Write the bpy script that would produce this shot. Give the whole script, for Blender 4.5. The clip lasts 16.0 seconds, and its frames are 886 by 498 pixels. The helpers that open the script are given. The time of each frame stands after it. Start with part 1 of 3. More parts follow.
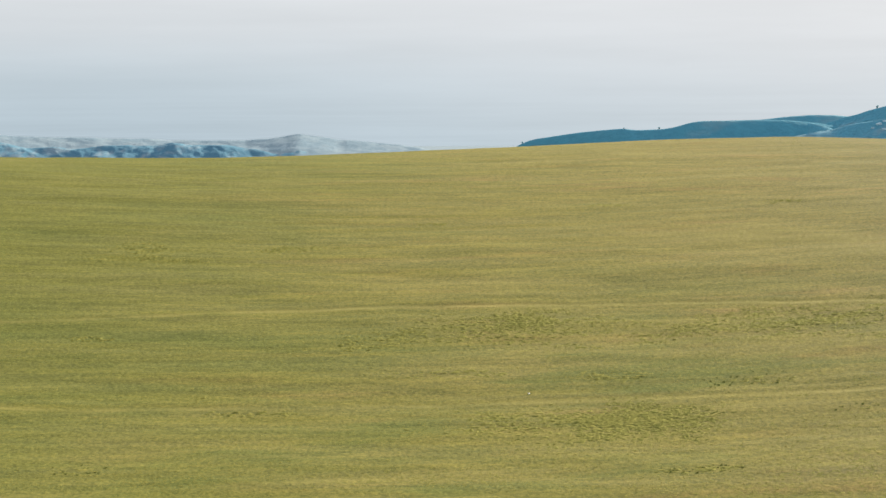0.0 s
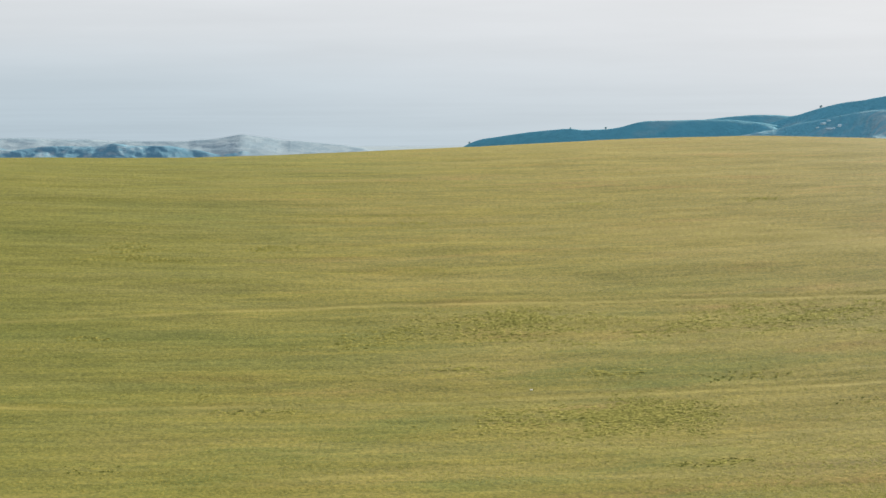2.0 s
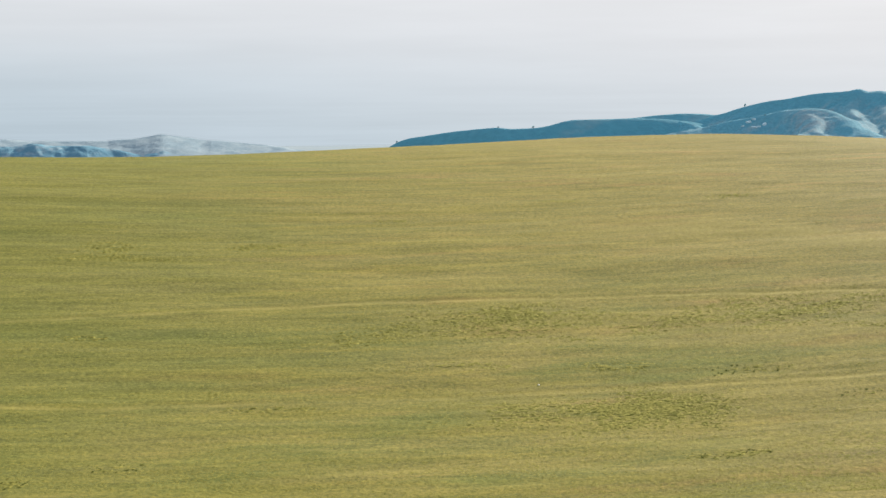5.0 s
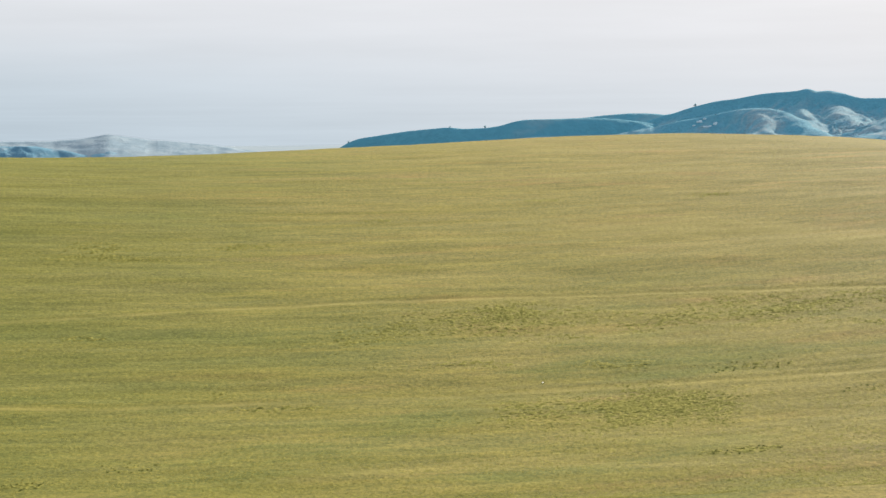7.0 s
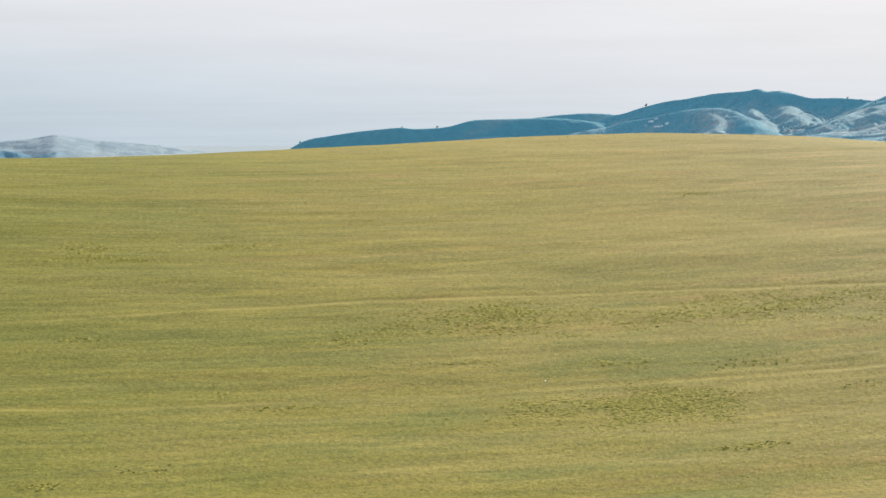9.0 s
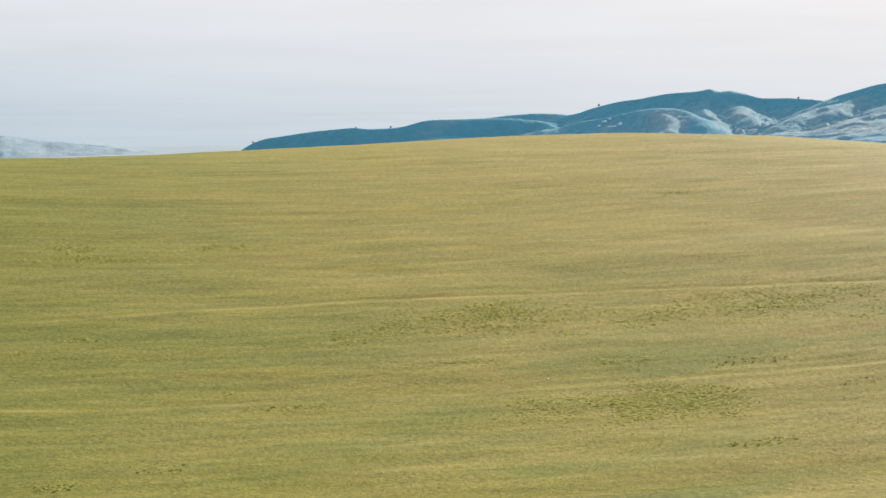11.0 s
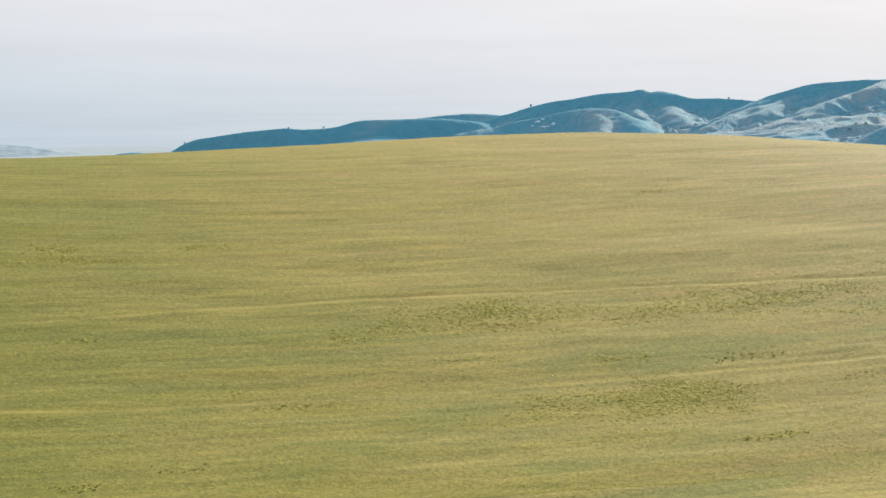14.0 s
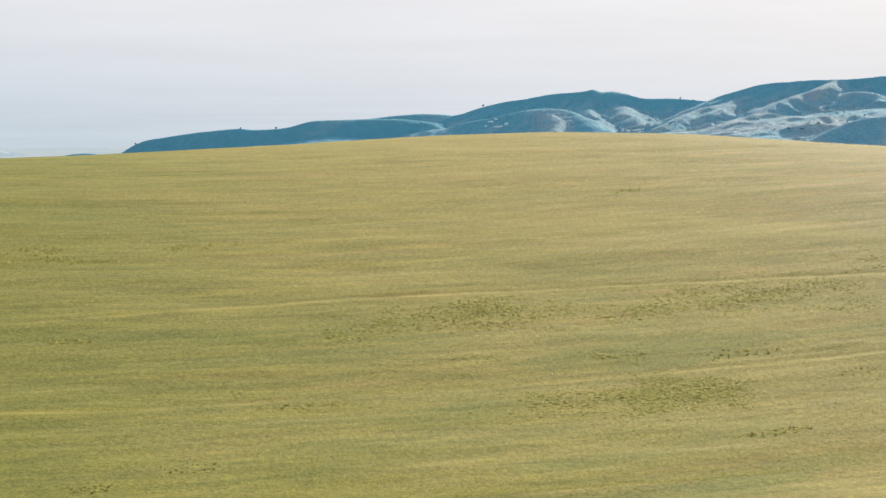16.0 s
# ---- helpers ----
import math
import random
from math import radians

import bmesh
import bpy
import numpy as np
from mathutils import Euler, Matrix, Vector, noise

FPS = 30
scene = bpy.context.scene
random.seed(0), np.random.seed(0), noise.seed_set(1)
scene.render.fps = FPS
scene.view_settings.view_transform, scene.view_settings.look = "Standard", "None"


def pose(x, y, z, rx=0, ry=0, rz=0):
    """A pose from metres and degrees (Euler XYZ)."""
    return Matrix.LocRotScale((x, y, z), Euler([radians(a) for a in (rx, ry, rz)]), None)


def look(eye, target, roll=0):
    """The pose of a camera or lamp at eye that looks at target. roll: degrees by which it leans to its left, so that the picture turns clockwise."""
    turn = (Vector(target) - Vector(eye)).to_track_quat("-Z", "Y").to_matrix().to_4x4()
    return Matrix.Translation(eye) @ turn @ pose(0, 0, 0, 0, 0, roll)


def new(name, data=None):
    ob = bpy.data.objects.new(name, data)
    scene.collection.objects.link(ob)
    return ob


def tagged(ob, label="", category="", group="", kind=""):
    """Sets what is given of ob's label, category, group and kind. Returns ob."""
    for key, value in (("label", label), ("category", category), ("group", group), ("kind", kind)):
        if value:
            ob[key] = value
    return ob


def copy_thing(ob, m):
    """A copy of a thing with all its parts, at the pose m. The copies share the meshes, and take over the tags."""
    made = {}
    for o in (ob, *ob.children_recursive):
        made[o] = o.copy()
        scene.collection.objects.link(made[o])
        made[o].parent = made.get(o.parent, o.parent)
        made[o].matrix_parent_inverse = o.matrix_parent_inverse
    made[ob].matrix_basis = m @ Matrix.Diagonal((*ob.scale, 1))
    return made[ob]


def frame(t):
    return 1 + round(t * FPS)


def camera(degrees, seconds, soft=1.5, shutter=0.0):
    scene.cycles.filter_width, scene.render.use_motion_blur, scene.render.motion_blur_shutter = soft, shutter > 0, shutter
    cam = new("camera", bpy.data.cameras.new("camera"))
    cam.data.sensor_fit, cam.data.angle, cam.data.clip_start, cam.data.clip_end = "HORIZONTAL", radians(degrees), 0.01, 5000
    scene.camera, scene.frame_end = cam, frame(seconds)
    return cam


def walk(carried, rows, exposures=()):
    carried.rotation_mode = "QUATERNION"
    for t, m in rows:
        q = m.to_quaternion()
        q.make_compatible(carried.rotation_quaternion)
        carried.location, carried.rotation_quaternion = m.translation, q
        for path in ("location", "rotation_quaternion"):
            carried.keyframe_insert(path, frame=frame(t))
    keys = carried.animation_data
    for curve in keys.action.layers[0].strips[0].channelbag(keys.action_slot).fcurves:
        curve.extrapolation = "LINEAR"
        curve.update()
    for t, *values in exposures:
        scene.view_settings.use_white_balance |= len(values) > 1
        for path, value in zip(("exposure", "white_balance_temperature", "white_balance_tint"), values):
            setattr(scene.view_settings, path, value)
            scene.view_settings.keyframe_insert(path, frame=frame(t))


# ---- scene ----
# Camera: a long lens on a drone that slides to its left and turns to its right.
cam = camera(29.6, 16.0, soft=1.5)
EYE = 45.0
ROWS = [  # seconds, x, y, z above EYE, yaw, pitch, lean to the right (degrees)
    (0.0, 0.00, -0.00, 0.00, 0.000, -5.261, 0.302),
    (0.5, -2.04, -0.37, -0.05, -0.537, -5.254, 0.311),
    (1.0, -4.06, -0.70, -0.10, -1.052, -5.252, 0.321),
    (1.5, -6.08, -0.99, -0.14, -1.551, -5.255, 0.330),
    (2.0, -8.08, -1.25, -0.17, -2.037, -5.260, 0.340),
    (2.5, -10.07, -1.47, -0.20, -2.515, -5.267, 0.349),
    (3.0, -12.05, -1.66, -0.22, -2.987, -5.274, 0.359),
    (3.5, -14.03, -1.82, -0.24, -3.455, -5.281, 0.368),
    (4.0, -16.00, -1.96, -0.25, -3.922, -5.288, 0.376),
    (4.5, -17.96, -2.06, -0.26, -4.388, -5.295, 0.384),
    (5.0, -19.91, -2.15, -0.26, -4.854, -5.300, 0.392),
    (5.5, -21.86, -2.20, -0.26, -5.321, -5.305, 0.398),
    (6.0, -23.80, -2.24, -0.26, -5.789, -5.309, 0.404),
    (6.5, -25.74, -2.26, -0.26, -6.258, -5.312, 0.408),
    (7.0, -27.66, -2.26, -0.25, -6.727, -5.315, 0.412),
    (7.5, -29.59, -2.24, -0.25, -7.195, -5.317, 0.414),
    (8.0, -31.50, -2.21, -0.25, -7.662, -5.319, 0.416),
    (8.5, -33.41, -2.17, -0.24, -8.128, -5.320, 0.417),
    (9.0, -35.31, -2.11, -0.24, -8.590, -5.322, 0.417),
    (9.5, -37.21, -2.04, -0.24, -9.050, -5.323, 0.417),
    (10.0, -39.09, -1.95, -0.24, -9.505, -5.324, 0.416),
    (10.5, -40.96, -1.86, -0.24, -9.956, -5.326, 0.415),
    (11.0, -42.83, -1.75, -0.24, -10.403, -5.327, 0.414),
    (11.5, -44.68, -1.62, -0.25, -10.845, -5.328, 0.413),
    (12.0, -46.52, -1.48, -0.26, -11.283, -5.329, 0.413),
    (12.5, -48.34, -1.32, -0.27, -11.718, -5.330, 0.413),
    (13.0, -50.15, -1.14, -0.29, -12.151, -5.330, 0.414),
    (13.5, -51.95, -0.93, -0.30, -12.584, -5.331, 0.416),
    (14.0, -53.73, -0.69, -0.33, -13.019, -5.331, 0.419),
    (14.5, -55.49, -0.42, -0.36, -13.459, -5.331, 0.423),
    (15.0, -57.23, -0.10, -0.39, -13.908, -5.330, 0.427),
    (15.5, -58.95, 0.28, -0.43, -14.370, -5.329, 0.432),
    (16.0, -60.64, 0.71, -0.48, -14.850, -5.329, 0.437),
]


def eye_pose(x, y, z, yaw, pitch, lean):
    a, b = radians(yaw), radians(pitch)
    way = Vector((-math.sin(a) * math.cos(b), math.cos(a) * math.cos(b), math.sin(b)))
    eye = Vector((x, y, z + EYE))
    return look(eye, eye + way * 100, -lean)


walk(cam, [(t, eye_pose(*row)) for t, *row in ROWS],
     exposures=[(0.0, 2.13, 6500, 10.3), (4.0, 2.15, 6500, 11.2), (8.0, 2.21, 6500, 12.6), (16.0, 2.21, 6500, 12.9)])

# ---- light: a low sun ahead and to the right, under a thin bright veil of cloud ----
SUN_AZIMUTH, SUN_HEIGHT = 40.5, 19.5
sun_way = Vector((math.sin(radians(SUN_AZIMUTH)) * math.cos(radians(SUN_HEIGHT)),
                  math.cos(radians(SUN_AZIMUTH)) * math.cos(radians(SUN_HEIGHT)), math.sin(radians(SUN_HEIGHT))))
sun = new("sun", bpy.data.lights.new("sun", "SUN"))
sun.data.energy, sun.data.angle, sun.data.color = 3.5, radians(0.6), (1.0, 0.90, 0.74)
sun.matrix_world = look(sun_way * 900, (0, 0, 0))


def nodes_of(tree):
    tree.nodes.clear()

    def add(kind, **values):
        n = tree.nodes.new(kind)
        for key, value in values.items():
            if key in n.inputs:
                n.inputs[key].default_value = value
            else:
                setattr(n, key, value)
        return n

    def join(a, out, b, inp):
        tree.links.new(a.outputs[out], b.inputs[inp])

    return add, join


def ramp(add, stops, mode="LINEAR"):
    r = add("ShaderNodeValToRGB")
    e = r.color_ramp
    e.interpolation = mode
    while len(e.elements) < len(stops):
        e.elements.new(0.5)
    for el, (at, c) in zip(e.elements, stops):
        el.position, el.color = at, (*c, 1) if len(c) == 3 else c
    return r


world = bpy.data.worlds.new("sky")
scene.world = world
world.use_nodes = True
add, join = nodes_of(world.node_tree)
coord = add("ShaderNodeTexCoord")
sky = add("ShaderNodeTexSky", sky_type="NISHITA", sun_disc=False, sun_elevation=radians(SUN_HEIGHT), sun_rotation=radians(SUN_AZIMUTH),
          air_density=1.2, dust_density=3.0, ozone_density=2.0)
sky_level = add("ShaderNodeVectorMath", operation="SCALE")
sky_level.inputs["Scale"].default_value = 0.06
join(sky, 0, sky_level, 0)
split = add("ShaderNodeSeparateXYZ")
join(coord, "Generated", split, 0)
# how near a way lies to the sun: the veil is bluer and duller away from it
near = add("ShaderNodeVectorMath", operation="DOT_PRODUCT")
near.inputs[1].default_value = sun_way
join(coord, "Generated", near, 0)
toward = add("ShaderNodeMapRange", interpolation_type="SMOOTHSTEP")
for key, value in (("From Min", 0.55), ("From Max", 0.97)):
    toward.inputs[key].default_value = value
join(near, "Value", toward, "Value")
# low band of haze near the horizon away from the sun
low_dull = ramp(add, [(0.0, (0.085, 0.113, 0.130)), (0.485, (0.104, 0.128, 0.144)), (0.505, (0.120, 0.140, 0.153)), (0.52, (0.149, 0.160, 0.168)), (0.54, (0.164, 0.170, 0.176)), (0.7, (0.168, 0.196, 0.222)), (1.0, (0.145, 0.178, 0.212))])
low_bright = ramp(add, [(0.0, (0.130, 0.148, 0.160)), (0.485, (0.140, 0.156, 0.166)), (0.505, (0.160, 0.169, 0.176)), (0.53, (0.164, 0.170, 0.177)), (0.7, (0.155, 0.170, 0.186)), (1.0, (0.125, 0.155, 0.190))])
height = add("ShaderNodeMath", operation="MULTIPLY_ADD")
height.inputs[1].default_value, height.inputs[2].default_value = 0.5, 0.5
join(split, "Z", height, 0)
join(height, 0, low_dull, 0)
join(height, 0, low_bright, 0)
veil = add("ShaderNodeMix", data_type="RGBA")
join(toward, 0, veil, 0)
join(low_dull, 0, veil, 6)
join(low_bright, 0, veil, 7)
# faint streaks of cloud, drawn out sideways
stretch = add("ShaderNodeMapping")
stretch.inputs["Scale"].default_value = (3.0, 3.0, 34.0)
join(coord, "Generated", stretch, 0)
streak = add("ShaderNodeTexNoise", Scale=1.6, Detail=5.0, Roughness=0.55)
join(stretch, 0, streak, "Vector")
gain = add("ShaderNodeMapRange")
for key, value in (("From Min", 0.3), ("From Max", 0.7), ("To Min", 0.985), ("To Max", 1.06)):
    gain.inputs[key].default_value = value
join(streak, 0, gain, 0)
# thinner banks of haze low over the plain
flat = add("ShaderNodeMapping")
flat.inputs["Scale"].default_value = (5.0, 5.0, 300.0)
join(coord, "Generated", flat, 0)
bank = add("ShaderNodeTexNoise", Scale=1.3, Detail=5.0, Roughness=0.6)
join(flat, 0, bank, "Vector")
low = add("ShaderNodeMapRange", interpolation_type="SMOOTHSTEP")
for key, value in (("From Min", 0.012), ("From Max", -0.018), ("To Min", 0.0), ("To Max", 0.18)):
    low.inputs[key].default_value = value
join(split, "Z", low, 0)
lift = add("ShaderNodeMath", operation="MULTIPLY_ADD")
lift.inputs[2].default_value = 1.0
centred = add("ShaderNodeMath", operation="SUBTRACT")
centred.inputs[1].default_value = 0.47
join(bank, 0, centred, 0)
join(centred, 0, lift, 0)
join(low, 0, lift, 1)
gains = add("ShaderNodeMath", operation="MULTIPLY")
join(gain, 0, gains, 0)
join(lift, 0, gains, 1)
veiled = add("ShaderNodeVectorMath", operation="SCALE")
join(veil, 2, veiled, 0)
join(gains, 0, veiled, "Scale")
mixed = add("ShaderNodeMix", data_type="RGBA")
mixed.inputs[0].default_value = 0.985
join(sky_level, 0, mixed, 6)
join(veiled, 0, mixed, 7)
back = add("ShaderNodeBackground", Strength=1.0)
join(mixed, 2, back, 0)
out = add("ShaderNodeOutputWorld")
join(back, 0, out, 0)


# ---- plan: heights of the pasture ----
def track_upper(x):
    return 260.8 - 0.00185 * (x - 3) ** 2


def track_lower(x):
    return 210.3 - 0.012 * x + 0.6 * np.sin(x / 17 + 0.6)


def track_low_right(x):
    return 183.0 + 0.148 * x


def lattice(ix, iy, seed):
    h = (ix.astype(np.int64) * 374761393 + iy.astype(np.int64) * 668265263 + seed * 1442695041) & 0xFFFFFFFF
    h = ((h ^ (h >> 13)) * 1274126177) & 0xFFFFFFFF
    return ((h ^ (h >> 16)) & 0xFFFFFF) / float(0xFFFFFF)


def value_noise(x, y, seed):
    x, y = np.asarray(x, float), np.asarray(y, float)
    ix, iy = np.floor(x), np.floor(y)
    fx, fy = x - ix, y - iy
    fx, fy = fx * fx * fx * (fx * (fx * 6 - 15) + 10), fy * fy * fy * (fy * (fy * 6 - 15) + 10)
    a, b = lattice(ix, iy, seed), lattice(ix + 1, iy, seed)
    c, d = lattice(ix, iy + 1, seed), lattice(ix + 1, iy + 1, seed)
    return (a + (b - a) * fx) * (1 - fy) + (c + (d - c) * fx) * fy - 0.5


def fbm(x, y, seed, octaves=4, gain=0.5):
    total, amp = 0.0, 1.0
    for k in range(octaves):
        total = total + amp * value_noise(x * 2 ** k + 17.3 * k, y * 2 ** k - 9.1 * k, seed + k)
        amp *= gain
    return total


PLAIN = -118.0


def pasture_form(x, y):
    """The broad swell of the hillside."""
    x, y = np.asarray(x, float), np.asarray(y, float)
    u, v = np.clip(x, -200, 260) / 150, (np.clip(y, 70, 560) - 300) / 150
    z = (17.1 + 19.46 * v - 1.33 * v ** 2 - 4.21 * v ** 3 - 0.42 * v ** 4 - 0.66 * v ** 5
         + u * (1.75 - 2.92 * v + 0.93 * v ** 2 + 4.85 * v ** 3)
         + u ** 2 * (7.22 - 2.14 * v - 3.62 * v ** 2) + u ** 3 * (0.02 - 3.45 * v) - 1.74 * u ** 4)
    z = z - 0.4 * np.maximum(y - 560, 0) - 0.25 * np.maximum(x - 260, 0) - 0.25 * np.maximum(-200 - x, 0) - 0.1 * np.maximum(70 - y, 0)
    return np.maximum(z, PLAIN)


def pasture_height(x, y):
    """The swell with hummocks, sheep-walk terraces and the ledges of the tracks."""
    z = pasture_form(x, y)
    z = z + 0.4 * fbm(x / 34, y / 14, 3, 3) + 0.07 * fbm(x / 13, y / 3.4, 11, 3)
    # fine hummocks fade up the slope, fitted to the view so distance looks smooth
    hummocky = np.clip((350 - y) / 90, 0.08, 1) * np.clip(0.75 + 1.6 * fbm(x / 17, y / 9, 37, 3), 0.25, 1.5)
    z = z + 0.040 * hummocky * fbm(x / 2.6, y / 1.4, 21, 2)
    # narrow ledges that grazing animals tread along the slope
    along_slope = y + 0.024 * x + 2.4 * fbm(x / 38, y / 30, 25, 2)
    z = z + 0.016 * (0.25 - np.abs(fbm(x / 42, along_slope / 2.3, 27, 2))) * np.clip(1 + 2.5 * fbm(x / 26, y / 16, 29, 2), 0, 1.6)
    for track, depth in ((track_upper, 0.055), (track_lower, 0.042), (track_low_right, 0.02)):
        d = (y - track(x)) + 0.7 * fbm(x / 11, y * 0, 31, 2)
        z = z - depth * np.exp(-(d / 0.8) ** 2) + depth * 0.9 * np.exp(-((d - 1.8) / 0.9) ** 2)
    # a low bank above the upper track
    d = (y - track_upper(x)) + 0.9 * fbm(x / 7, y * 0, 35, 3)
    z = z + 0.10 * np.exp(-((x - 72) / 15) ** 2) * np.exp(-np.maximum(d, 0) / 9) / (1 + np.exp(-(d - 2.4) / 0.3))
    return z


# ---- materials ----
def material(name):
    m = bpy.data.materials.new(name)
    m.use_nodes = True
    return (m, *nodes_of(m.node_tree))


def colour(c):
    return (*c, 1)


def mix(add, join, a, b, factor):
    """Mixes two colours (a tuple, or a node and its output) by a factor (a node and its output)."""
    n = add("ShaderNodeMix", data_type="RGBA")
    for slot, value in ((6, a), (7, b)):
        if isinstance(value[0], (int, float)):
            n.inputs[slot].default_value = colour(value)
        else:
            join(value[0], value[1], n, slot)
    join(factor[0], factor[1], n, 0)
    return n


def patchy(add, join, source, scale, stretch, low, high, detail=4.0, seed=0.0):
    """A noise drawn out by stretch, cut to 0..1 between low and high."""
    m = add("ShaderNodeMapping")
    m.inputs["Scale"].default_value = stretch
    m.inputs["Location"].default_value = (seed, seed * 0.7, 0)
    join(*source, m, 0)
    n = add("ShaderNodeTexNoise", Scale=scale, Detail=detail, Roughness=0.6)
    join(m, 0, n, "Vector")
    r = add("ShaderNodeMapRange", interpolation_type="SMOOTHSTEP")
    r.inputs["From Min"].default_value, r.inputs["From Max"].default_value = low, high
    join(n, 0, r, 0)
    return r


def leafy(add, join, base, rough=0.9, seep=0.3, bump=None, gloss=0.105, chalky=0.0):
    """A matt surface that lets some light pass, as grass does."""
    d = add("ShaderNodeBsdfPrincipled", Roughness=rough)
    d.inputs["Specular IOR Level"].default_value = gloss
    d.inputs["Diffuse Roughness"].default_value = chalky
    t = add("ShaderNodeBsdfTranslucent")
    s = add("ShaderNodeMixShader", Fac=seep)
    o = add("ShaderNodeOutputMaterial")
    join(*base, d, "Base Color")
    join(*base, t, "Color")
    if bump:
        join(*bump, d, "Normal")
    join(d, 0, s, 1)
    join(t, 0, s, 2)
    join(s, 0, o, 0)


def spread(add, join, value, low, high, top=1.0):
    """Where a value lies between low and high, from 0 to top."""
    r = add("ShaderNodeMapRange", interpolation_type="SMOOTHSTEP")
    for key, v in (("From Min", low), ("From Max", high), ("To Min", 0.0), ("To Max", top)):
        r.inputs[key].default_value = v
    join(*value, r, 0)
    return r


def times(add, join, a, b):
    n = add("ShaderNodeMath", operation="MULTIPLY")
    join(a, 0, n, 0)
    join(b, 0, n, 1)
    return n


def pasture_material():
    m, add, join = material("pasture_grass")
    c = add("ShaderNodeTexCoord")
    src = (c, "Object")
    broad = patchy(add, join, src, 0.022, (1, 1.6, 1), 0.35, 0.68, 4, 3.0)
    bands = patchy(add, join, src, 0.16, (0.14, 1.6, 1), 0.38, 0.66, 6, 8.0)
    mottle = patchy(add, join, src, 0.55, (0.16, 1.3, 1), 0.33, 0.70, 5, 1.0)
    grain = patchy(add, join, src, 2.6, (0.5, 0.55, 1), 0.3, 0.72, 4, 5.0)
    blades = patchy(add, join, src, 6.0, (0.45, 0.42, 1), 0.3, 0.7, 3, 15.0)
    rust = patchy(add, join, src, 0.10, (0.30, 1.5, 1), 0.50, 0.80, 6, 21.0)
    lush = patchy(add, join, src, 0.07, (0.35, 1.3, 1), 0.48, 0.66, 6, 44.0)
    lines = patchy(add, join, src, 1.1, (0.06, 0.55, 1), 0.36, 0.68, 5, 31.0)
    flecks = patchy(add, join, src, 1.3, (0.9, 0.9, 1), 0.60, 0.72, 5, 57.0)
    glints = patchy(add, join, src, 1.7, (0.65, 0.7, 1), 0.60, 0.72, 5, 83.0)
    where = add("ShaderNodeSeparateXYZ")
    join(*src, where, 0)
    base = mix(add, join, PASTURE_GREEN, PASTURE_STRAW, (broad, 0))
    base = mix(add, join, (base, 2), (0.164, 0.142, 0.032), (bands, 0))
    # the slope dries out towards the shoulder on the sunny side
    base = mix(add, join, (base, 2), PASTURE_DRY, (spread(add, join, (where, "X"), -60.0, 110.0, 0.85), 0))
    # darkened again further right, to offset the raised exposure there
    base = mix(add, join, (base, 2), (0.122, 0.104, 0.028), (spread(add, join, (where, "X"), 45.0, 120.0, 0.85), 0))
    base = mix(add, join, (base, 2), (0.205, 0.135, 0.044), (times(add, join, rust, spread(add, join, (where, "X"), -110.0, 50.0)), 0))
    # greener, darker grass lower down in long patches, and towards the left
    low_green = times(add, join, lush, spread(add, join, (where, "Y"), 300.0, 215.0, 0.75))
    base = mix(add, join, (base, 2), (0.100, 0.110, 0.027), (low_green, 0))
    base = mix(add, join, (base, 2), (0.104, 0.108, 0.026), (spread(add, join, (where, "X"), 5.0, -75.0, 0.5), 0))
    # thin grass over grey-brown soil at the foot of the slope
    soil = patchy(add, join, src, 0.13, (0.22, 1.6, 1), 0.50, 0.68, 6, 73.0)
    soil = times(add, join, soil, spread(add, join, (where, "Y"), 192.0, 172.0, 0.5))
    soil = times(add, join, soil, spread(add, join, (where, "X"), 15.0, 45.0))
    base = mix(add, join, (base, 2), (0.165, 0.124, 0.060), (soil, 0))
    for low, high, by in (((0.90, 0.92, 0.92), (1.08, 1.07, 1.06), mottle), ((0.82, 0.85, 0.86), (1.16, 1.14, 1.10), grain), ((0.79, 0.83, 0.84), (1.19, 1.17, 1.13), blades),
                          ((0.90, 0.92, 0.92), (1.08, 1.07, 1.05), lines), ((1.0, 1.0, 1.0), (0.70, 0.77, 0.75), flecks), ((1.0, 1.0, 1.0), (1.16, 1.14, 1.04), glints)):
        layer = mix(add, join, low, high, (by, 0))
        n = add("ShaderNodeMix", data_type="RGBA", blend_type="MULTIPLY")
        n.inputs[0].default_value = 1.0
        join(base, 2, n, 6)
        join(layer, 2, n, 7)
        base = n
    # trodden paths: the wear is stored on the ground mesh
    worn = add("ShaderNodeAttribute", attribute_name="wear")
    base = mix(add, join, (base, 2), (0.225, 0.187, 0.055), (worn, "Fac"))
    relief = add("ShaderNodeMath", operation="MULTIPLY_ADD")
    relief.inputs[1].default_value = 0.5
    join(blades, 0, relief, 0)
    join(grain, 0, relief, 2)
    b = add("ShaderNodeBump", Strength=0.4, Distance=0.06)
    join(relief, 0, b, "Height")
    leafy(add, join, (base, 2), 0.95, 0.0, (b, 0), 0.03)
    return m


def tussock_material(name, low, high, seep):
    m, add, join = material(name)
    c = add("ShaderNodeTexCoord")
    g = add("ShaderNodeNewGeometry")
    n = patchy(add, join, (c, "Object"), 0.5, (1, 1, 1), 0.35, 0.65)
    base = mix(add, join, low, high, (g, "Random Per Island"))
    base = mix(add, join, (base, 2), tuple(0.6 * a + 0.4 * b for a, b in zip(low, high)), (n, 0))
    leafy(add, join, (base, 2), 0.95, seep, gloss=0.015)
    return m


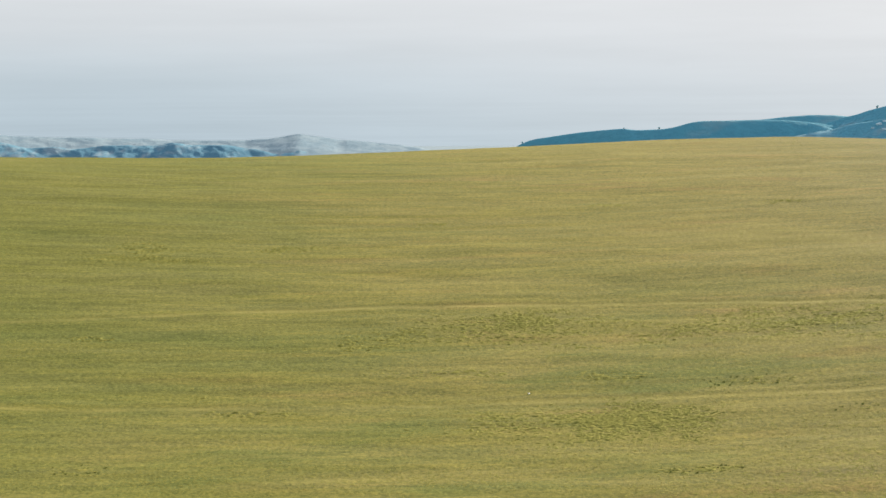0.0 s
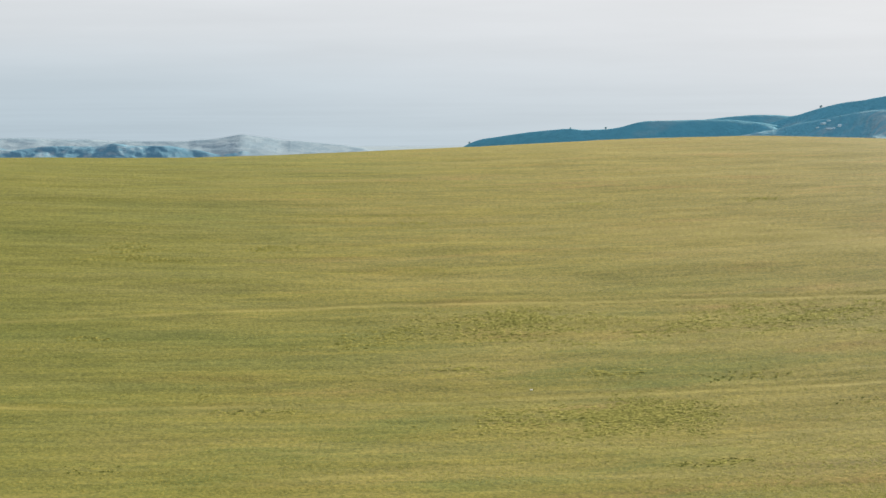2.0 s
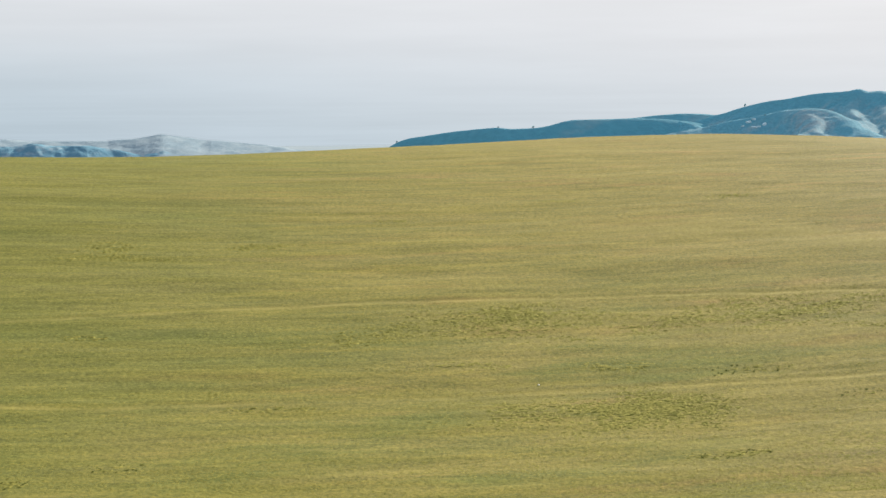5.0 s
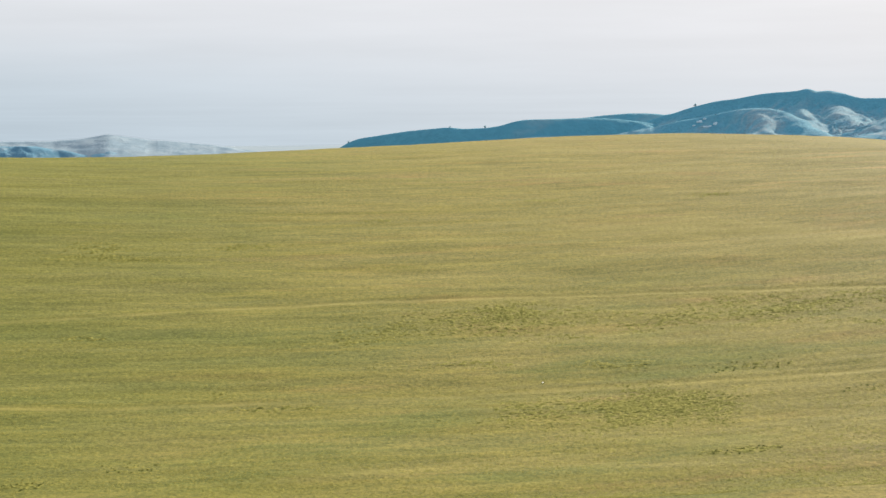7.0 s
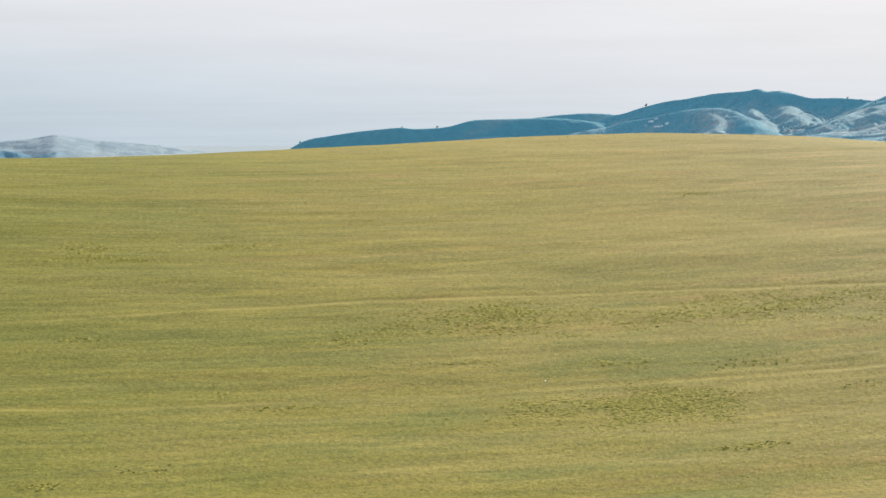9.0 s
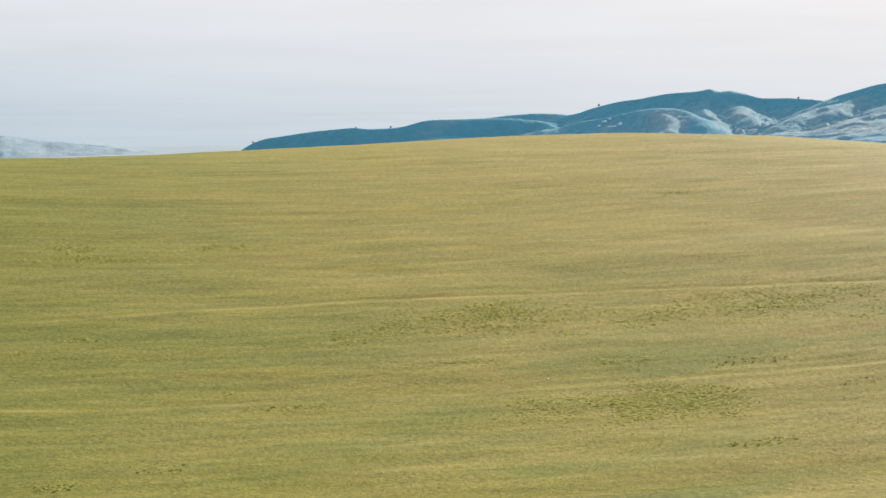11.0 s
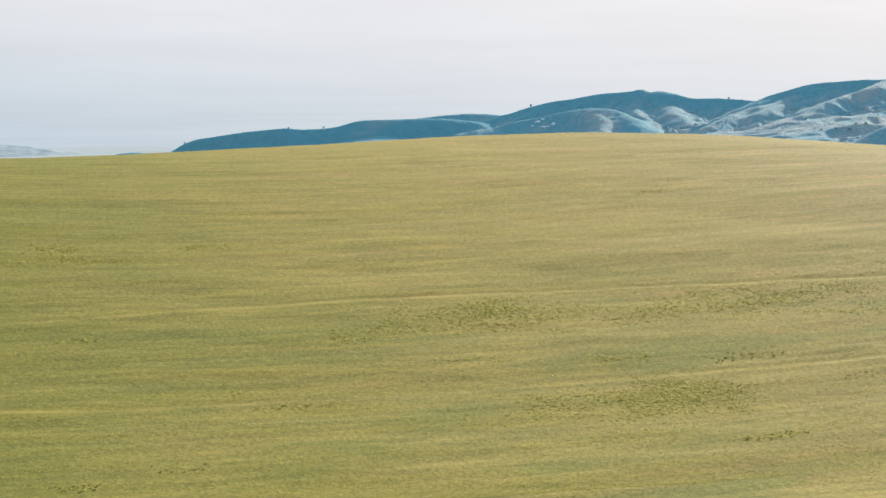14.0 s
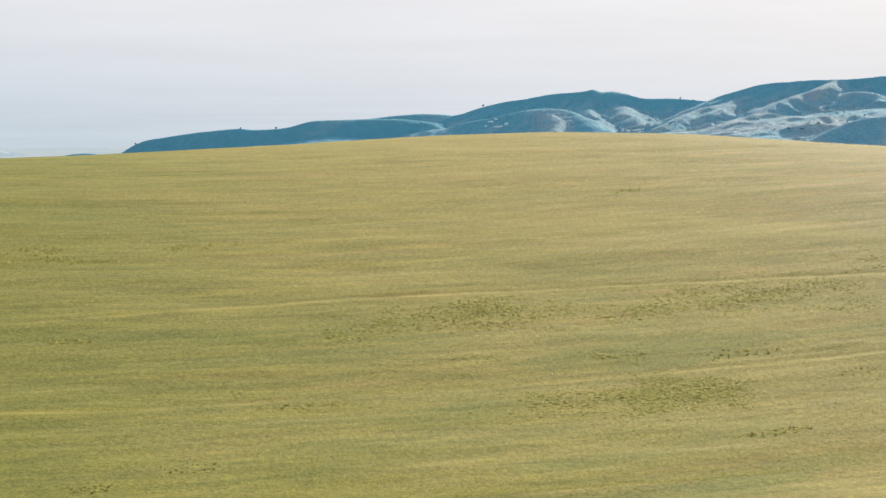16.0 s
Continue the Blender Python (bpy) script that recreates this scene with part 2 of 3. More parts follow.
def hill_material(name, shade, pale, low, high, scale, grit=1.0, chalky=0.0, slips=False):
    m, add, join = material(name)
    c = add("ShaderNodeTexCoord")
    src = (c, "Object")
    pale_tint = add("ShaderNodeAttribute", attribute_name="pale_tint") if slips else patchy(add, join, src, scale, (1, 0.6, 2.0), low, high, 7, 4.0)
    fine = patchy(add, join, src, scale * 9, (1, 1, 1), 0.3, 0.7, 5, 2.0)
    base = mix(add, join, shade, pale, (pale_tint, 2 if slips else 0))
    tone = mix(add, join, (1 - 0.14 * grit, 1 - 0.12 * grit, 1 - 0.1 * grit), (1 + 0.1 * grit, 1 + 0.1 * grit, 1 + 0.08 * grit), (fine, 0))
    n = add("ShaderNodeMix", data_type="RGBA", blend_type="MULTIPLY")
    n.inputs[0].default_value = 1.0
    join(base, 2, n, 6)
    join(tone, 2, n, 7)
    b = add("ShaderNodeBump", Strength=0.45 * grit, Distance=2.6)
    join(fine, 0, b, "Height")
    leafy(add, join, (n, 2), 0.95, 0.0, (b, 0), 0.03, chalky)
    return m


def plain_material(name, low, high, scale, rough=0.9):
    m, add, join = material(name)
    c = add("ShaderNodeTexCoord")
    n = patchy(add, join, (c, "Object"), scale, (1, 1, 1), 0.3, 0.7, 6)
    base = mix(add, join, low, high, (n, 0))
    b = add("ShaderNodeBump", Strength=0.3, Distance=0.05)
    join(n, 0, b, "Height")
    leafy(add, join, (base, 2), rough, 0.0, (b, 0), 0.03)
    return m


PASTURE_GREEN, PASTURE_STRAW, PASTURE_DRY = (0.121, 0.120, 0.033), (0.176, 0.148, 0.046), (0.178, 0.140, 0.039)
GRASS = pasture_material()
TUSSOCK = tussock_material("tussock_grass", (0.140, 0.136, 0.031), (0.216, 0.188, 0.046), 0.0)
COARSE = tussock_material("coarse_dark_grass", (0.080, 0.096, 0.022), (0.126, 0.128, 0.030), 0.0)
BLADES = tussock_material("short_grass_blades", (0.132, 0.128, 0.028), (0.196, 0.164, 0.042), 0.35)
# distant hills: blue haze is put straight into these base colours
HILL = hill_material("hill_haze_blue", (0.078, 0.240, 0.308), (0.140, 0.262, 0.310), 0.56, 0.74, 0.012, 0.6, 0.3)
# hazed too; its second colour paints the slopes that look sunlit
HILL_SUN_PALE = hill_material("hill_haze_sun_pale", (0.094, 0.268, 0.344), (0.216, 0.302, 0.338), 0.42, 0.62, 0.040, 0.8, 0.5, True)
FAR_HILL = hill_material("far_hills_haze_pale", (0.142, 0.196, 0.236), (0.186, 0.236, 0.270), 0.40, 0.62, 0.018, 0.5)
FAR_DARK = hill_material("far_hills_haze_blue", (0.088, 0.182, 0.242), (0.190, 0.250, 0.288), 0.47, 0.66, 0.020, 0.5)
# far plain, pale blue because the haze is part of its colour
PLAIN_HAZE = plain_material("plain_haze_blue", (0.165, 0.210, 0.240), (0.190, 0.232, 0.258), 0.004)
STONE = plain_material("white_stone", (0.74, 0.73, 0.70), (0.86, 0.85, 0.83), 6.0)
# lightened and blued so rock in the hill's shade still reads pale
ROCK = plain_material("pale_rock", (0.46, 0.55, 0.60), (0.56, 0.64, 0.67), 0.8)
# leaves of the far trees, tinted teal for the haze in front
LEAF = tussock_material("hazed_leaves", (0.14, 0.27, 0.32), (0.20, 0.33, 0.37), 0.45)
BARK = plain_material("tree_bark", (0.08, 0.10, 0.11), (0.13, 0.14, 0.14), 3.0)


# ---- mesh helpers ----
def mesh_object(name, points, faces, mat, smooth=False, parent=None, label=""):
    data = bpy.data.meshes.new(name)
    data.from_pydata([tuple(p) for p in points], [], [tuple(f) for f in faces])
    data.materials.append(mat)
    if smooth:
        data.polygons.foreach_set("use_smooth", [True] * len(data.polygons))
    data.update()
    ob = new(name, data)
    if parent:
        ob.parent = parent
    if label:
        tagged(ob, label)
    return ob


def sheet(name, X, Y, Z, mat):
    """A smooth sheet over a grid of places."""
    rows, cols = X.shape
    k = np.arange(rows * cols).reshape(rows, cols)
    quads = np.stack([k[:-1, :-1], k[:-1, 1:], k[1:, 1:], k[1:, :-1]], -1).reshape(-1, 4)
    return mesh_object(name, np.stack([X, Y, Z], -1).reshape(-1, 3).tolist(), quads.tolist(), mat, True)


# ---- the ground: one sheet, fine where it is seen near ----
def steps(start, stop, step, grow=0.0, power=1.0):
    out = [start]
    while out[-1] < stop:
        out.append(out[-1] + step * (1 + grow * max(0, out[-1] - start)) ** power)
    return out


xs = np.array(sorted([-p for p in steps(126, 4600, 4, 0.03)]) + steps(-125.2, 210, 0.62) + steps(214, 4600, 4, 0.03))
ys = np.array(sorted([-p for p in steps(-158, 900, 3, 0.03)]) + steps(160, 530, 0.36, 0.0085, 1.3) + steps(536, 4700, 5, 0.02))
GX, GY = np.meshgrid(xs, ys)
ground = sheet("ground", GX, GY, pasture_height(GX, GY), GRASS)
tagged(ground, "grazed yellow-green pasture rising to a rounded ridge", "pasture", kind="structure")


def wear(x, y):
    w = np.zeros_like(x)
    for track, half, level in ((track_upper, 1.3, 0.55), (track_lower, 1.1, 0.50), (track_low_right, 0.8, 0.25)):
        d = (y - track(x)) + 0.7 * fbm(x / 11, y * 0, 31, 2) + 0.4
        w = np.maximum(w, level * np.exp(-(d / half) ** 2) * np.clip(0.75 + 1.2 * fbm(x / 6, y / 3, 41, 3), 0, 1))
    # bare shoulder below the ridge
    d = (y - (310 - 0.0095 * (x - 34) ** 2)) / 8 + 1.4 * fbm(x / 16, y / 5, 51, 3)
    return np.maximum(w, 0.34 * np.exp(-d ** 2) * np.clip((x - 10) / 40, 0, 1))


layer = ground.data.attributes.new("wear", "FLOAT", "POINT")
layer.data.foreach_set("value", wear(GX, GY).ravel().astype(np.float32))


def track_strip(label, line, half, x0, x1):
    """A trodden strip that follows the ground a finger's width above it."""
    across = np.linspace(-half, half, 11)
    TX, D = np.meshgrid(np.arange(x0, x1, 0.6), across)
    TY = line(TX) - 0.7 * fbm(TX / 11, TX * 0, 31, 2) - 0.4 + D
    rim = 0.02 * (1 - (D / half) ** 4)
    ob = sheet("track", TX, TY, pasture_height(TX, TY) - 0.012 + rim, GRASS)
    data = ob.data.attributes.new("wear", "FLOAT", "POINT")
    data.data.foreach_set("value", wear(TX, TY).ravel().astype(np.float32))
    return tagged(ob, label, "track", kind="structure")


track_strip("faint trodden track across the upper slope", track_upper, 1.7, -95, 125)
track_strip("faint trodden track across the lower slope", track_lower, 1.5, -85, 105)

# the far plain as an added sheet, its haze put into the colour
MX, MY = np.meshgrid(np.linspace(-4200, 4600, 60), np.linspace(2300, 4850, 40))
mist = sheet("backdrop_plain", MX, MY, -104 + 3 * fbm(MX / 500, MY / 300, 5, 3), PLAIN_HAZE)
tagged(mist, "distant plain coloured pale blue as if under haze", "mist", kind="structure")


# ---- hills ----
def along(control, n, soft):
    """A line along control places, n even steps long, rounded over a length of soft metres."""
    c = np.array(control, float)
    run = np.concatenate([[0], np.cumsum(np.hypot(*np.diff(c[:, :2], axis=0).T))])
    at = np.linspace(0, run[-1], n)
    line = np.stack([np.interp(at, run, c[:, k]) for k in range(3)], 1)
    weight = np.exp(-0.5 * ((at[:, None] - at[None]) / soft) ** 2)
    smooth = weight @ line / weight.sum(1)[:, None]
    smooth[[0, -1]] = line[[0, -1]]
    return smooth


def hill_surface(control, slope, seed, n=240, reach=330.0, gully=0.35, width=55.0, top=6.0, sway=0.0, soft=5.0, rough=0.5, lump=0.8, broad=40.0):
    line = along(control, n, soft)
    line[:, 2] += EYE
    run = np.concatenate([[0], np.cumsum(np.hypot(*np.diff(line[:, :2], axis=0).T))])
    line[:, 2] += rough * fbm(run / 40, run * 0, seed + 7, 3)
    way = np.stack([-30 - line[:, 0], -line[:, 1]], 1)
    way /= np.linalg.norm(way, axis=1)[:, None]
    d = np.concatenate([-np.linspace(1, 0, 16)[:-1] ** 1.6 * 220, np.linspace(0, 1, 70) ** 1.4 * reach])
    D, R = np.meshgrid(d, run, indexing="ij")
    drop = slope * (np.sqrt(D * D + top * top) - top)
    bend = R + sway * np.maximum(D, 0) + 30 * fbm(R / 120, D / 120, seed + 3, 3)
    ridges = 1 - 2 * np.abs(fbm(bend / width, D / 260, seed, 3, 0.45))
    cut = gully * np.maximum(D, 0) ** 0.9 * slope * (0.75 - ridges)
    X = line[None, :, 0] + D * way[None, :, 0]
    Y = line[None, :, 1] + D * way[None, :, 1]
    Z = line[None, :, 2] - drop - np.where(D > 0, cut, 0) + lump * fbm(X / broad, Y / broad, seed + 9, 4) * np.clip(np.abs(D) / 30, 0, 1)
    return X, Y, np.maximum(Z, PLAIN - 4)


def hill(name, label, control, slope, seed, mat, **form):
    a, b, y, z = (Vector(control[k]) for k in (0, 1, -2, -1))
    ends = [a + (a - b).normalized() * 90, z + (z - y).normalized() * 90]  # run out into the plain
    for e in ends:
        e.z = PLAIN - EYE - 4
    X, Y, Z = hill_surface([ends[0], *control, ends[1]], slope, seed, **form)
    ob = sheet(name, X, Y, Z, mat)
    tagged(ob, label, "hill", group="hills behind the pasture")
    return X, Y, Z


LONG = [(56, 1980, -77.1), (76, 1954, -67.2), (90, 1943, -57.6), (103, 1932, -52.0), (128, 1910, -47.6), (158, 1887, -42.6), (183, 1866, -39.9),
        (200, 1852, -38.3), (212, 1845, -40.2), (229, 1837, -39.0), (242, 1835, -38.5), (254, 1834, -36.7), (266, 1831, -33.0), (279, 1829, -30.3),
        (304, 1825, -29.7), (340, 1827, -29.1), (381, 1829, -30.1), (414, 1831, -33.6), (447, 1833, -41.6)]
BEHIND = [(355, 2059, -36.6), (388, 2053, -32.2), (408, 2048, -30.3), (446, 2039, -27.0), (474, 2032, -27.2), (493, 2027, -29.1), (520, 2020, -34.9)]
PEAK = [(386, 1848, -50.2), (419, 1850, -33.4), (443, 1855, -25.3), (469, 1847, -17.8), (486, 1837, -13.1), (515, 1813, -7.6), (544, 1788, -2.2),
        (568, 1767, 0.2), (576, 1761, 2.9), (583, 1756, -1.6), (597, 1748, 0.3), (609, 1738, -3.0), (625, 1722, -7.9), (646, 1692, -7.4),
        (675, 1658, -11.2), (699, 1636, -15.4), (735, 1619, -22.0)]
RIGHT = [(626, 1610, -20.8), (629, 1554, -9.8), (637, 1539, -3.2), (648, 1529, 1.4), (662, 1517, 5.6), (671, 1501, 7.7), (682, 1484, 9.0),
         (698, 1465, 10.1), (725, 1440, 9.8), (744, 1417, 13.0), (771, 1390, 14.4), (800, 1361, 8.3), (847, 1318, 2.6)]
TIP = [(8, 1950, -69.2), (21, 1945, -67.0), (35, 1940, -65.8), (45, 1938, -66.3), (62, 1935, -69.2)]
SPUR_A = [(361, 1690, -52.0), (388, 1683, -37.0), (417, 1676, -29.0), (451, 1666, -22.0), (473, 1659, -18.6), (492, 1655, -17.0),
          (507, 1651, -16.6), (508, 1611, -23.9), (507, 1558, -33.5), (504, 1517, -40.2)]
SPUR_A_SMALL = [(490, 1646, -20.5), (485, 1618, -25.5), (478, 1583, -32.6), (472, 1548, -38.4)]
SPUR_A_LAST = [(540, 1668, -18.0), (535, 1623, -27.1), (529, 1582, -35.3), (526, 1551, -41.2)]
SPUR_P = [(591, 1703, -16.0), (577, 1650, -19.5), (571, 1610, -26.1), (565, 1579, -33.4), (557, 1540, -41.0)]
SPUR_B = [(669, 1644, -11.7), (630, 1622, -20.5), (589, 1596, -30.7), (554, 1577, -40.7), (513, 1550, -51.7)]
SPUR_C = [(650, 1512, -9.0), (640, 1502, -10.0), (626, 1490, -12.5), (603, 1472, -16.0), (588, 1455, -18.0), (550, 1439, -31.0), (506, 1414, -45.2)]
SPUR_D = [(714, 1450, 8.2), (691, 1424, 5.8), (674, 1410, 1.1), (637, 1395, -5.8), (606, 1377, -13.6), (566, 1352, -27.4), (541, 1330, -38.9)]
APRON = [(537, 1266, -37.4), (570, 1272, -29.6), (599, 1269, -23.3), (628, 1265, -18.9), (656, 1261, -16.3), (689, 1253, -14.7)]
MOUND = [(513, 1111, -38.4), (536, 1121, -28.3), (555, 1122, -22.7), (576, 1122, -19.6), (610, 1113, -16.1), (653, 1098, -15.2)]
FAR_BACK = [(-1502, 4125, -96), (-1314, 4189, -94), (-1118, 4245, -98), (-914, 4294, -105), (-824, 4312, -109), (-704, 4333, -114),
            (-604, 4348, -115), (-518, 4359, -117), (-445, 4367, -111), (-401, 4372, -104), (-372, 4374, -99.5), (-328, 4378, -106),
            (-270, 4382, -115), (-196, 4386, -121), (-123, 4388, -129), (-19, 4390, -144), (69, 4389, -160)]
FAR_FRONT = [(-1420, 3899, -100), (-1303, 3940, -112), (-1182, 3978, -102), (-1057, 4013, -109), (-994, 4029, -122), (-930, 4045, -119),
             (-896, 4052, -129), (-820, 4068, -119), (-759, 4080, -120), (-709, 4089, -120), (-658, 4098, -114), (-565, 4111, -123),
             (-522, 4117, -122), (-460, 4124, -132), (-408, 4130, -145), (-349, 4135, -135), (-318, 4138, -148)]
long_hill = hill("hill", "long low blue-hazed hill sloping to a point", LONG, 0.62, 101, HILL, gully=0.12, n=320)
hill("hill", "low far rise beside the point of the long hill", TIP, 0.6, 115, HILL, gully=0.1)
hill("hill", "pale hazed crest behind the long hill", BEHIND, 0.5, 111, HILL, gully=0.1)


def blurred(z, times=1):
    for _ in range(times):
        for axis in (0, 1):
            z = (np.roll(z, 1, axis) + 2 * z + np.roll(z, -1, axis)) / 4
    return z


def finer(z, old_x, old_y, new_x, new_y):
    """The field z of a coarse grid, on a finer one."""
    rows = np.stack([np.interp(new_x, old_x, r) for r in z])
    return np.stack([np.interp(new_y, old_y, c) for c in rows.T], 1)


def hill_range(name, label, ridges, x0, x1, y0, y1, step, fine, seed, mat):
    """Hills grown from a net of crests and spurs, each with its slope under the crest, its rounding, the reach of the steep part,
    the slope further down and how deeply it is gullied."""
    old_x, old_y = np.arange(x0, x1, step), np.arange(y0, y1, step)
    X, Y = np.meshgrid(old_x, old_y)
    WX = X + 9 * fbm(X / 40, Y / 40, seed + 21, 3)
    WY = Y + 12 * fbm(X / 40, Y / 40, seed + 25, 3)
    best = np.full(X.shape, -1e9)
    down, run_at, even = np.zeros(X.shape), np.zeros(X.shape), np.ones(X.shape)
    for k, (control, steep, soft, knee, ease, gullied) in enumerate(ridges):
        line, blunt = along(control, int(len(control) * 11), soft), max(3.0, 0.8 * soft)
        run = np.concatenate([[0], np.cumsum(np.hypot(*np.diff(line[:, :2], axis=0).T))])
        for (px, py, pz), at in zip(line, run):
            d = np.sqrt((WX - px) ** 2 + (WY - py) ** 2 + blunt ** 2) - blunt
            z = pz + EYE - ease * d - (steep - ease) * knee * (1 - np.exp(-d / knee))
            up = z > best
            best[up], down[up], run_at[up], even[up] = z[up], d[up], at + 500.0 * k, gullied
    best, run_at, even = blurred(best, 1), blurred(run_at, 3), blurred(even, 5)
    x, y = np.arange(x0, x1 - step, fine), np.arange(y0, y1 - step, fine)
    best, down, run_at, even = (finer(f, old_x, old_y, x, y) for f in (best, down, run_at, even))
    X, Y = np.meshgrid(x, y)
    bend = run_at + 22 * fbm(X / 80, Y / 80, seed + 3, 3)
    wide = 0.5 - 2 * np.abs(fbm(bend / 20, down / 160, seed, 3, 0.5))
    thin = 0.5 - 2 * np.abs(fbm(bend / 7.5 + 0.6 * fbm(X / 18, Y / 18, seed + 33, 2), down / 70, seed + 31, 2, 0.6))
    Z = best - even * (0.30 * np.clip(down - 6, 0, 60) * (wide - 0.35) + 0.24 * np.clip(down - 2, 0, 24) * (thin - 0.3))
    # broken ground on the flanks: knolls, slips and hollows
    rough = even * np.clip(down / 11, 0, 1)
    Z = Z + rough * (3.4 * fbm(X / 34, Y / 34, seed + 5, 3) + 3.2 * (0.3 - np.abs(fbm(X / 13, Y / 17, seed + 6, 3))) + 1.5 * fbm(X / 6, Y / 9, seed + 8, 2))
    broken = np.exp(-((X - 538) / 70) ** 2 - ((Y - 1630) / 80) ** 2) * np.clip(down / 9, 0, 1)
    Z = Z + broken * (6.0 * fbm(X / 26 + Y / 60, Y / 60 - X / 80, seed + 15, 4, 0.6) + 3.0 * fbm(X / 12, Y / 14, seed + 16, 3))
    Z = np.maximum(blurred(Z, 1), PLAIN - 3)
    rim = np.minimum(np.minimum(X - x0, x1 - X), np.minimum(Y - y0, y1 - Y))
    Z = np.maximum(Z - 160 * np.clip(1 - rim / 90, 0, 1) ** 2, PLAIN - 3)
    ob = sheet(name, X, Y, Z, mat)
    # sunlit look put into the colour: paler away from the crests, in long slips
    slips = fbm(bend / 16, down / 60, seed + 41, 4, 0.6) + 0.7 * fbm(X / 30, Y / 22, seed + 45, 4, 0.6)
    pale_tint = np.clip(-0.05 + 1.1 * slips + np.clip((down - 14) / 70, 0, 0.8) * np.clip((X - 470) / 60, 0, 1), 0, 1)
    spur = np.clip((even - 0.48) / 0.12, 0, 1)
    # spurs paler still, with a painted light rim along their crests
    pale_tint = np.clip(pale_tint + 0.20 * spur + 0.3 * np.clip(even / 0.5 - 0.9, 0, 1) * np.exp(-(down / 12) ** 2), 0, 1) * np.maximum(spur, np.clip((down - 4) / 22, 0, 1))
    layer = ob.data.attributes.new("pale_tint", "FLOAT", "POINT")
    layer.data.foreach_set("value", pale_tint.ravel().astype(np.float32))
    tagged(ob, label, "hill", group="hills behind the pasture")
    return X, Y, Z


LONG_END = [(395, 1829, -31.0), (405, 1817, -32.5), (411, 1795, -35.5), (413, 1770, -39.5), (413, 1745, -43.5), (411, 1720, -47.5)]
FOOT = [(258, 1796, -52.0), (276, 1799, -48.4), (294, 1802, -45.8), (312, 1802, -46.6), (326, 1796, -51.0)]
SADDLE = [(408, 1757, -38.4), (416, 1750, -39.0), (425, 1740, -39.2), (434, 1730, -39.0)]
PEAK_RIB = [(580, 1752, -3.5), (569, 1738, -9.5), (557, 1722, -15.0), (548, 1708, -21.0)]
RIGHT_RIB = [(654, 1520, -4.6), (624, 1500, -10.8), (603, 1490, -13.4), (573, 1470, -18.9), (537, 1440, -26.0), (513, 1415, -31.5)]
RIGHT_LUMP = [(696, 1400, -3.2), (697, 1380, -1.6), (705, 1370, -2.2), (707, 1360, -5.2)]
range_hill = hill_range("hill", "blue-hazed hills with blunt peaks and gullies coloured pale as if sunlit",
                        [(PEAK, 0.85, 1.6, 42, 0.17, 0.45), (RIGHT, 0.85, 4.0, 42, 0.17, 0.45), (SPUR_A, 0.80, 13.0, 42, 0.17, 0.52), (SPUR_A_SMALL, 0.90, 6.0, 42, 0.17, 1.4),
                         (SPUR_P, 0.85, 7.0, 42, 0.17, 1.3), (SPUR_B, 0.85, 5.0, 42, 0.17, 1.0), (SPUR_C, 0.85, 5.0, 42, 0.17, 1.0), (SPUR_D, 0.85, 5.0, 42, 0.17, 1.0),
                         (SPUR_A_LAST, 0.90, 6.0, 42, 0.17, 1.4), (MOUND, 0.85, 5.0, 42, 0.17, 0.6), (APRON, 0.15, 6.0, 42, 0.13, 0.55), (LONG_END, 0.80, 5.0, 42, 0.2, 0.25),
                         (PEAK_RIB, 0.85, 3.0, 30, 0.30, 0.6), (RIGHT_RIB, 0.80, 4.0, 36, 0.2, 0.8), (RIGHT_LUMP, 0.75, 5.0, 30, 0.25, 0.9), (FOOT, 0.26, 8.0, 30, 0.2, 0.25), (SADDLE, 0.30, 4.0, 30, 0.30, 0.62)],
                        120, 1120, 940, 2090, 2.9, 1.9, 121, HILL_SUN_PALE)
hill("far_hills", "far range with one low peak, coloured pale blue for haze", FAR_BACK, 0.17, 181, FAR_HILL, n=420, reach=500, gully=0.08, width=110, top=30, soft=6, rough=1.5, lump=5.5, broad=95)
hill("far_hills", "far hills coloured blue for haze, with pale gullies", FAR_FRONT, 0.42, 191, FAR_DARK, n=420, reach=400, gully=0.22, width=80, top=14, soft=7, rough=2.5, lump=16, broad=90)


# ---- grass that stands up from the ground ----
rng = np.random.default_rng(7)


def dome_rings(n, r, h, x, y, z, long=1.0):
    """n low tufts, each a rounded lump of uneven outline: places and faces."""
    sides = 6
    turn = rng.uniform(0, 6.28, n)[:, None] + np.arange(sides) * 2 * np.pi / sides
    lean = rng.normal(0, 0.15, (n, 2)) * r[:, None]
    out = r[:, None] * rng.uniform(0.75, 1.3, (n, sides)) * (1 + (long - 1) * np.cos(turn - 0.3) ** 2)
    base = np.stack([x[:, None] + out * np.cos(turn), y[:, None] + out * np.sin(turn), np.repeat(z[:, None] - 0.025, sides, 1)], -1)
    k = rng.uniform(0.35, 0.62, (n, sides))
    mid = np.stack([x[:, None] + lean[:, :1] + k * out * np.cos(turn), y[:, None] + lean[:, 1:] + k * out * np.sin(turn),
                    z[:, None] + h[:, None] * rng.uniform(0.45, 0.8, (n, sides))], -1)
    top = np.stack([x + lean[:, 0], y + lean[:, 1], z + h], -1)[:, None]
    points = np.concatenate([base, mid, top], 1).reshape(-1, 3)
    one = []
    for i in range(sides):
        j = (i + 1) % sides
        one += [(i, j, sides + j), (i, sides + j, sides + i), (sides + i, sides + j, 2 * sides)]
    faces = (np.array(one)[None] + (np.arange(n) * (2 * sides + 1))[:, None, None]).reshape(-1, 3)
    return points, faces


